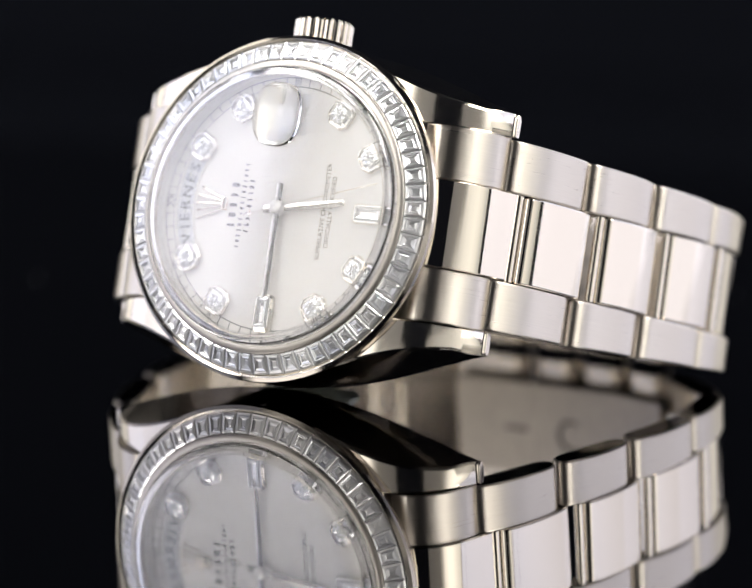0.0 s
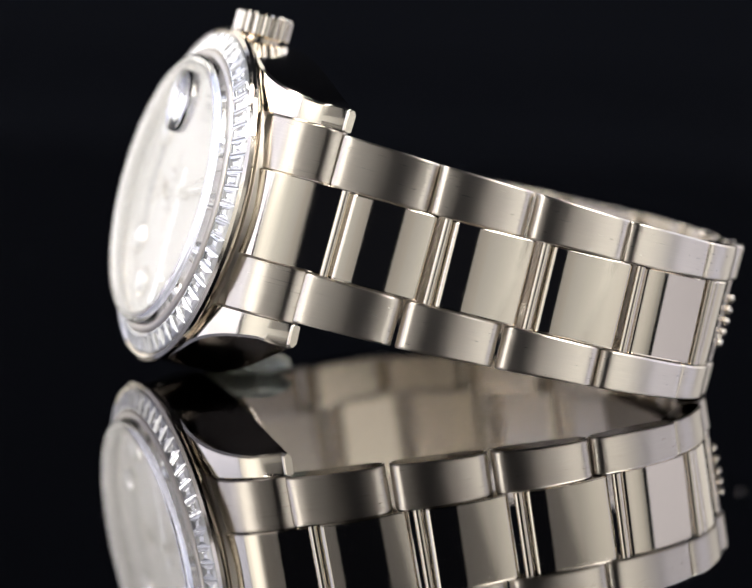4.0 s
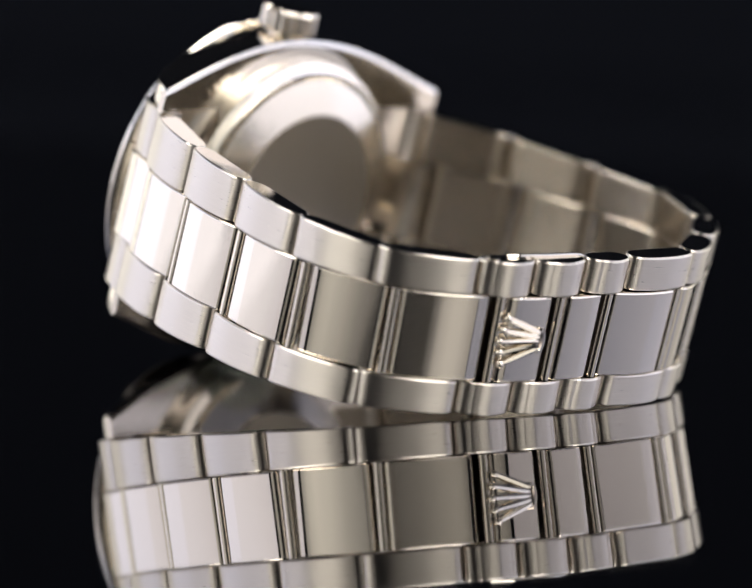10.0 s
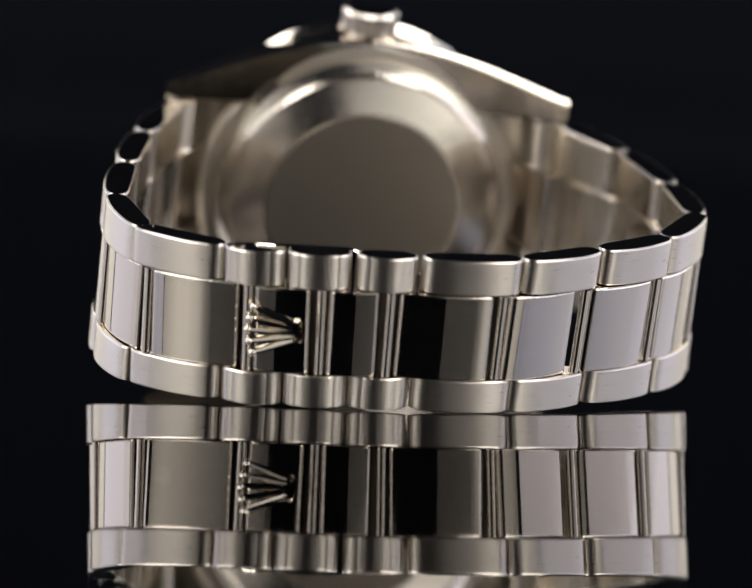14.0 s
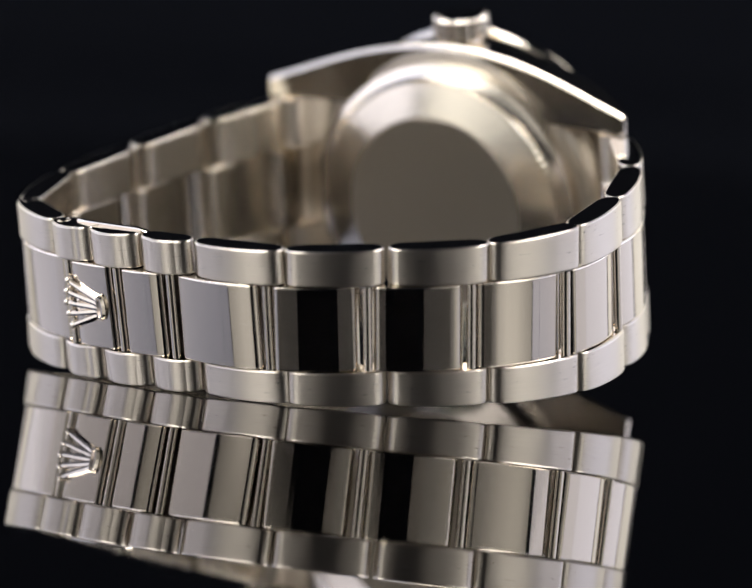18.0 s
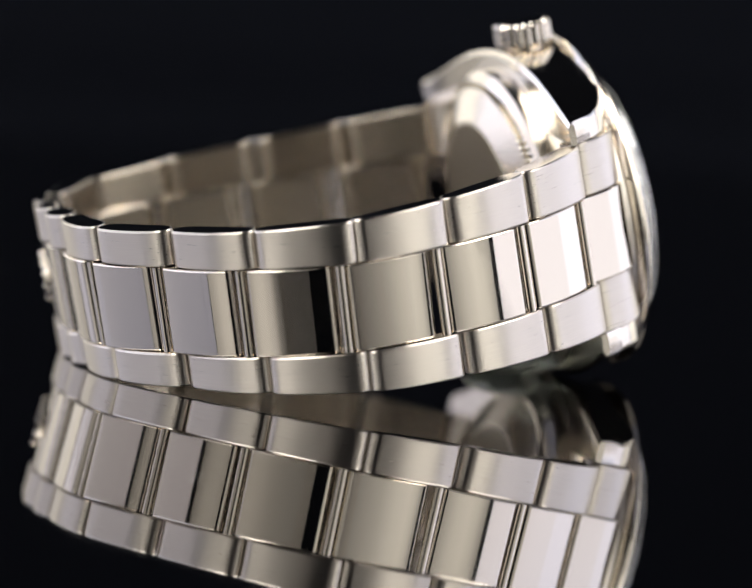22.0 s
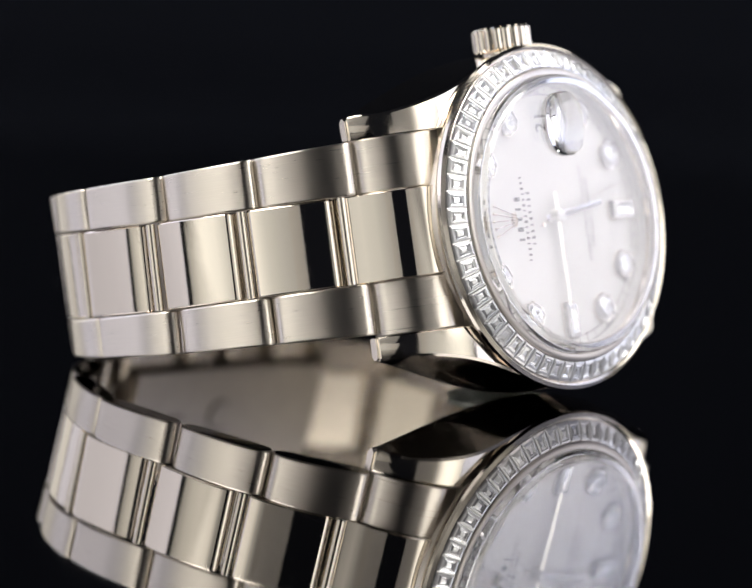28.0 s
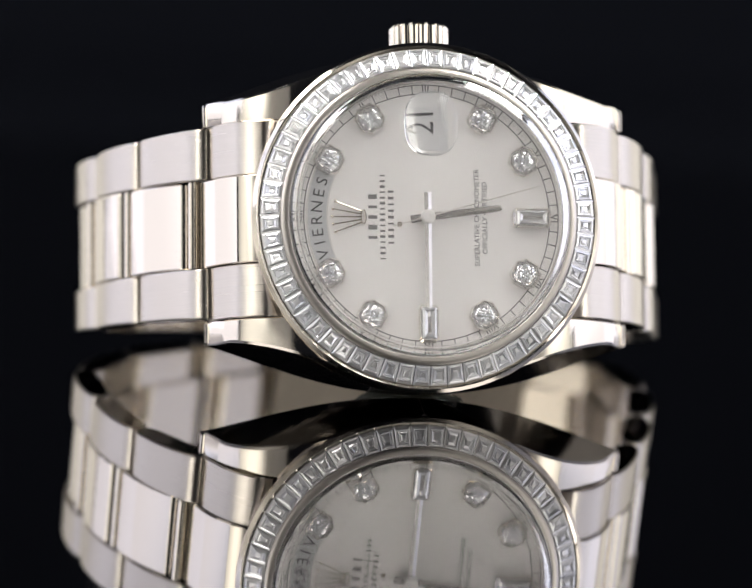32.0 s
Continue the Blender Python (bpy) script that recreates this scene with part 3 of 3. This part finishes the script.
def build_crown():
    bm = lathe([(0, -0.6), (2.25, -0.6), (2.3, -0.5), (2.3, 0.05), (2.2, 0.15), (2.75, 0.25), (2.8, 2.6), (2.5, 2.82), (1.9, 2.93), (0, 3.0)], 64)
    m = mm(18.2, 0, -4.05) @ Matrix.Rotation(radians(90), 4, "Y")
    crown = wpart("winding_crown", bm, polished, "fluted winding crown", m)
    rib = bmesh.new()
    loft([[(x * k, y, z) for x, y in ((2.6, -0.5), (2.92, -0.43), (3.1, -0.25), (3.17, 0), (3.1, 0.25), (2.92, 0.43), (2.6, 0.5))] for z, k in ((0.25, 0.93), (0.4, 1.0), (2.5, 1.0), (2.78, 0.9))], rib)
    first = None
    for i in range(18):
        mr = turn(20 * i)
        if first is None:
            first = part("rib", rib, polished, crown, m=mr)
        else:
            again(first, crown, mr)


# joints of the bracelet: (y, z) of the outer face, half width, sideways drift
JOINTS = ((-22.65, -7.35, 10.25, -0.1), (-27.5, -17.55, 9.93, -0.3), (-30.44, -27.9, 9.5, -0.2), (-32.65, -38.6, 9.0, -0.05), (-30.55, -49.4, 8.55, 0.42),
          (-21.62, -55.95, 8.4, 1.12), (-15.18, -58.2, 8.4, 1.58), (-8.25, -59.25, 8.4, 2.0), (-1.5, -59.55, 8.35, 2.2), (9.5, -59.3, 8.4, 2.33),
          (18.8, -54.0, 8.55, 1.9), (27.65, -47.6, 8.75, 1.35), (33.4, -38.0, 9.13, 0.75), (32.6, -26.95, 9.5, 0.25), (29.28, -16.33, 9.87, 0.08),
          (22.85, -7.35, 10.25, 0.0))
CENTRE = 4.65


def along(k, d):
    """The point of the bracelet's outer face d millimetres past joint k: y, z, half width, drift."""
    j = JOINTS
    if d < 0:
        k, d = k - 1, d + math.hypot(j[k][0] - j[k - 1][0], j[k][1] - j[k - 1][1])
    a, b = j[k], j[k + 1]
    f = d / math.hypot(b[0] - a[0], b[1] - a[1])
    return [a[i] + (b[i] - a[i]) * f for i in range(4)]


def link_frame(a, b):
    """Frame of a link from point a to b: x along it, y across (to three o'clock), z outwards."""
    p, q = Vector((a[3], a[0], a[1])), Vector((b[3], b[0], b[1]))
    ex = (q - p).normalized()
    ey = Vector((1, 0, 0))
    ey = (ey - ex * ey.dot(ex)).normalized()
    ez = ex.cross(ey)
    o = (p + q) / 2 * MM
    return Matrix(((ex.x, ey.x, ez.x, o.x), (ex.y, ey.y, ez.y, o.y), (ex.z, ey.z, ez.z, o.z), (0, 0, 0, 1))), (q - p).length


def link_mesh(length, y0, y1, thick, roll, bulge, taper0=0.0, taper1=0.0, edge=0.2, lean=14, under=1.8):
    """A bar with rolled ends: its section in x and z is spread over y0..y1; taper moves the outer side at both ends."""
    h, r = length / 2, thick / 2 - 0.02
    sec, creases = [], []
    flat = h - roll
    for i in range(15):
        x = flat * math.sin(math.pi / 2 * (i / 7 - 1))
        sec.append((x, bulge * (1 - 0.85 * (x / flat) ** 2 - 0.15 * abs(x / flat) ** 4)))
    creases += [0, 14]
    n = 9
    a0 = radians(lean)
    def roll_point(a):
        # a runs from the crease to the middle of the end
        return roll * (math.sin(a) - math.sin(a0)) / (1 - math.sin(a0)), -r * (1 - (math.cos(a) / math.cos(a0)))
    side = [roll_point(a0 + (math.pi / 2 - a0) * i / n) for i in range(1, n + 1)]
    low = 5
    sec += [(flat + u, v) for u, v in side]
    sec += [(flat + roll - under * (1 - math.cos(math.pi / 2 * i / low)), -r - (thick - r) * math.sin(math.pi / 2 * i / low)) for i in range(1, low + 1)]
    creases.append(len(sec) - 1)
    sec += [(-flat - roll + under * (1 - math.cos(math.pi / 2 * i / low)), -r - (thick - r) * math.sin(math.pi / 2 * i / low)) for i in range(low, 0, -1)]
    creases.append(len(sec) - low)
    sec += [(-flat - u, v) for u, v in reversed(side)]
    sg = math.copysign(1, y1 - y0)
    rings = []
    turn_in = ((0, 1.0), (0.16, 0.5), (0.45, 0.16), (1.0, 0.0))
    for y, ins in [(y0 + sg * edge * u, edge * w) for u, w in turn_in] + [(y1 - sg * edge * u, edge * w) for u, w in reversed(turn_in)]:
        f = abs((y - y0) / (y1 - y0))
        ring = []
        for x, z in sec:
            t = taper0 + (taper1 - taper0) * (x + h) / (2 * h)
            zc = -thick / 2
            ring.append((x * (1 - ins / h), y + t * f, zc + (z - zc) * (1 - ins / (thick / 2))))
        rings.append(ring)
    bm = loft(rings, crisp=(0, 3, 4, 7))
    bm.verts.ensure_lookup_table()
    m = len(sec)
    for k in creases:
        for q in range(7):
            e = bm.edges.get((bm.verts[q * m + k], bm.verts[(q + 1) * m + k]))
            if e:
                e.smooth = False
    return bm


THICK = 2.7


def build_bracelet():
    n = len(JOINTS)
    for k in range(n - 1):
        a, b = JOINTS[k], JOINTS[k + 1]
        m, length = link_frame(a, b)
        for side in (1, -1):
            less = 0.0 if side == 1 else 0.2
            wa, wb = a[2] - CENTRE - less, b[2] - CENTRE - less
            bm = link_mesh(length - 0.4, side * (CENTRE + 0.06), side * (CENTRE + 0.06 + (wa + wb) / 2), THICK, 1.4, 0.42, side * (wa - wb) / 2, side * (wb - wa) / 2)
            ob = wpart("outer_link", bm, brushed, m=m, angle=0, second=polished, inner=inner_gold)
            # polished edge face seen from above carries a screw on the adjustable links
            if side == 1 and k in (4, 5):
                sc = lathe([(0.75, -0.1), (0.75, 0.06), (0.6, 0.1), (0.5, 0.04), (0, 0.04)], 24)
                part("screw", sc, polished, ob, "slotted screw head", mm(-length / 2 + 1.6, CENTRE + (wa + wb) / 2 + 0.05, -1.35) @ Matrix.Rotation(radians(-90), 4, "X"))
    # centre links are staggered towards the clasp, and each lies a little askew on its pins
    steps = ((0, 2.3), (1, 2.2), (2, 2.2), (3, 2.2), (4, 2.2), (5, 2.8), (6, 3.7), (7, 3.8), (9, -2.2), (10, -2.2), (11, -2.2), (12, -2.2), (13, -2.2), (14, -2.2), (15, -2.3))
    cuts = [along(k, d) for k, d in steps]
    tilts = (5.5, 4.5, 0, -1.5, 3.5, 1.5, 2.5, -3.5, 5.5, 0, 1.5, 3, -4, 1)
    for k in range(len(cuts) - 1):
        m, length = link_frame(cuts[k], cuts[k + 1])
        m = m @ Matrix.Rotation(radians(tilts[k]), 4, "Y")
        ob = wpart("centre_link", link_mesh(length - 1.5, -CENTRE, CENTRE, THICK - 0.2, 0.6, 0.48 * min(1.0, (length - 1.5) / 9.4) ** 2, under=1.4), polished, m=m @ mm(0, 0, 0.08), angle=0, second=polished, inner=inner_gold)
        if k == 5:
            part("clasp_emblem", emblem_mesh(5.5, 0.12, 1.15), polished, ob, "raised metal emblem on the clasp link", mm(-length / 2 + 3.1, 0, 0.25))
    for k, c in enumerate(cuts):
        m, _ = link_frame(cuts[max(0, k - 1)], cuts[min(len(cuts) - 1, k + 1)])
        m.translation = (c[3] * MM, c[0] * MM, c[1] * MM)
        bm = bmesh.new()
        bmesh.ops.create_cone(bm, cap_ends=True, segments=24, radius1=0.5, radius2=0.5, depth=2 * CENTRE - 0.1)
        wpart("link_pin", bm, polished, m=m @ mm(0.16, 0, -0.42) @ Matrix.Rotation(radians(90), 4, "X"))
    # end pieces between the lugs
    for sy in (1, -1):
        def piece(x0, x1, lift, reach, name, mat):
            pts = [(15.6, -1.75), (17.4, -2.05), (19.2, -3.0), (20.7, -4.6), (21.8, -6.5), (22.35, -8.0)]
            if reach:
                pts += [(23.1, -9.6), (23.4, -10.3)]
            up = []
            for i, (y, z) in enumerate(pts):
                p, q = pts[max(0, i - 1)], pts[min(len(pts) - 1, i + 1)]
                l = math.hypot(q[0] - p[0], q[1] - p[1])
                ny, nz = -(q[1] - p[1]) / l, (q[0] - p[0]) / l
                up.append((y + ny * lift, z + nz * lift, ny, nz))
            ring = [(y, z) for y, z, *_ in up] + [(up[-1][0] - 0.5, up[-1][1] - 0.75)] + [(y - ny * 2.8, z - nz * 2.8) for y, z, ny, nz in reversed(up)]
            rings = []
            for x, d in ((x0, 0.12), (x0 + 0.12, 0), (x1 - 0.12, 0), (x1, 0.12)):
                rings.append([(x, sy * (y - d), z - d) for y, z in ring])
            return wpart(name, loft(rings, crisp=True), mat, angle=0, second=polished)
        piece(-CENTRE, CENTRE, 0.3, True, "end_link_centre", polished)
        piece(CENTRE + 0.05, 10.38, 0.0, False, "end_link_side", brushed_end)
        piece(-10.38, -CENTRE - 0.05, 0.0, False, "end_link_side", brushed_end)
    # thin cover plate of the clasp, its edge standing just above the links
    rings = []
    for k, d, h in ((5, 3.2, -0.1), (5, 3.7, 0.28), (5, 6.2, 0.36), (6, 2.0, 0.36), (6, 6.0, 0.32), (6, 6.8, 0.2), (7, 0.6, -0.1)):
        y, z, hw, dr = along(k, d)
        x = dr + hw
        rings.append([(x - 4.0, y, z + 1.75), (x + h - 0.12, y, z + 1.75), (x + h, y, z + 1.87), (x + h, y, z + 2.25), (x + h - 0.12, y, z + 2.37), (x - 4.0, y, z + 2.37)])
    wpart("clasp_cover", loft(rings), polished, "thin polished cover plate of the clasp")
    # folding blade inside the clasp
    pts = [along(5, 1.0), along(6, 1), along(7, 1), along(8, 1), along(8, 9)]
    rings = []
    for y, z, hw, dr in pts:
        rings.append([(dr + 5.6, y, z + 3.4), (dr + 5.6, y, z + 4.1), (dr - 5.6, y, z + 4.1), (dr - 5.6, y, z + 3.4)])
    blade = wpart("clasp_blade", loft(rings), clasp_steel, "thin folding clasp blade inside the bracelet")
    y, z, hw, dr = along(8, 1.5)
    part("engraving", slab([(dr - 0.25, y - 5.5), (dr + 0.25, y - 5.5), (dr + 0.25, y + 4.0), (dr - 0.25, y + 4.0)], z + 4.08, z + 4.13), dark_gap, blade, "dark engraved line")
    ring = lathe([(1.5, 0.0), (1.55, 0.35), (1.75, 0.5), (1.95, 0.35), (2.0, 0.0)], 40)
    part("clasp_eyelet", ring, dark_gap, blade, "dark round eyelet of the clasp", mm(dr, y - 7.6, z + 4.05))


build_case()
build_bezel()
build_dial()
build_hands()
build_crystal()
build_crown()
build_bracelet()

# clear putty wedge that props the case
putty = new("putty_wedge")
tagged(putty, "small lump of clear putty propping up the watch case", "putty")
bm = bmesh.new()
bmesh.ops.create_uvsphere(bm, u_segments=28, v_segments=14, radius=1.0)
for v in bm.verts:
    k = 1 + 0.12 * noise.noise(v.co * 2.3)
    v.co = Vector((v.co.x * 5.5 * k, v.co.y * 5.6 * k, max(0.0, 1.2 + v.co.z * 1.5 * k)))
spot = LEAN @ Vector((-0.0175, 0.0, -0.0115))
part("lump", bm, putty_mat, putty, m=Matrix.Translation((spot.x, spot.y, 0.0)) @ Matrix.Rotation(math.atan2(AZ.y, AZ.x), 4, "Z"))

# lint on the plate
random.seed(4)
for i in range(9):
    r, a = random.uniform(75, 130), random.uniform(0, 6.283)
    bm = bmesh.new()
    bmesh.ops.create_icosphere(bm, subdivisions=1, radius=0.12)
    for v in bm.verts:
        v.co *= random.uniform(0.6, 1.3)
    part("lint_speck", bm, lint, turntable, m=mm(r * math.cos(a), r * math.sin(a), 0.08))


# ---------------------------------------------------------------- the turning plate
SPEED = -10.0058


def angle_at(t):
    return SPEED * t


def motions():
    rows = []
    for i in range(17):
        t = 2.0 * i
        rows.append((t, pose(0, 0, 0, 0, 0, angle_at(t))))
    walk(watch, rows)
    walk(turntable, rows)
    walk(putty, rows)


motions()
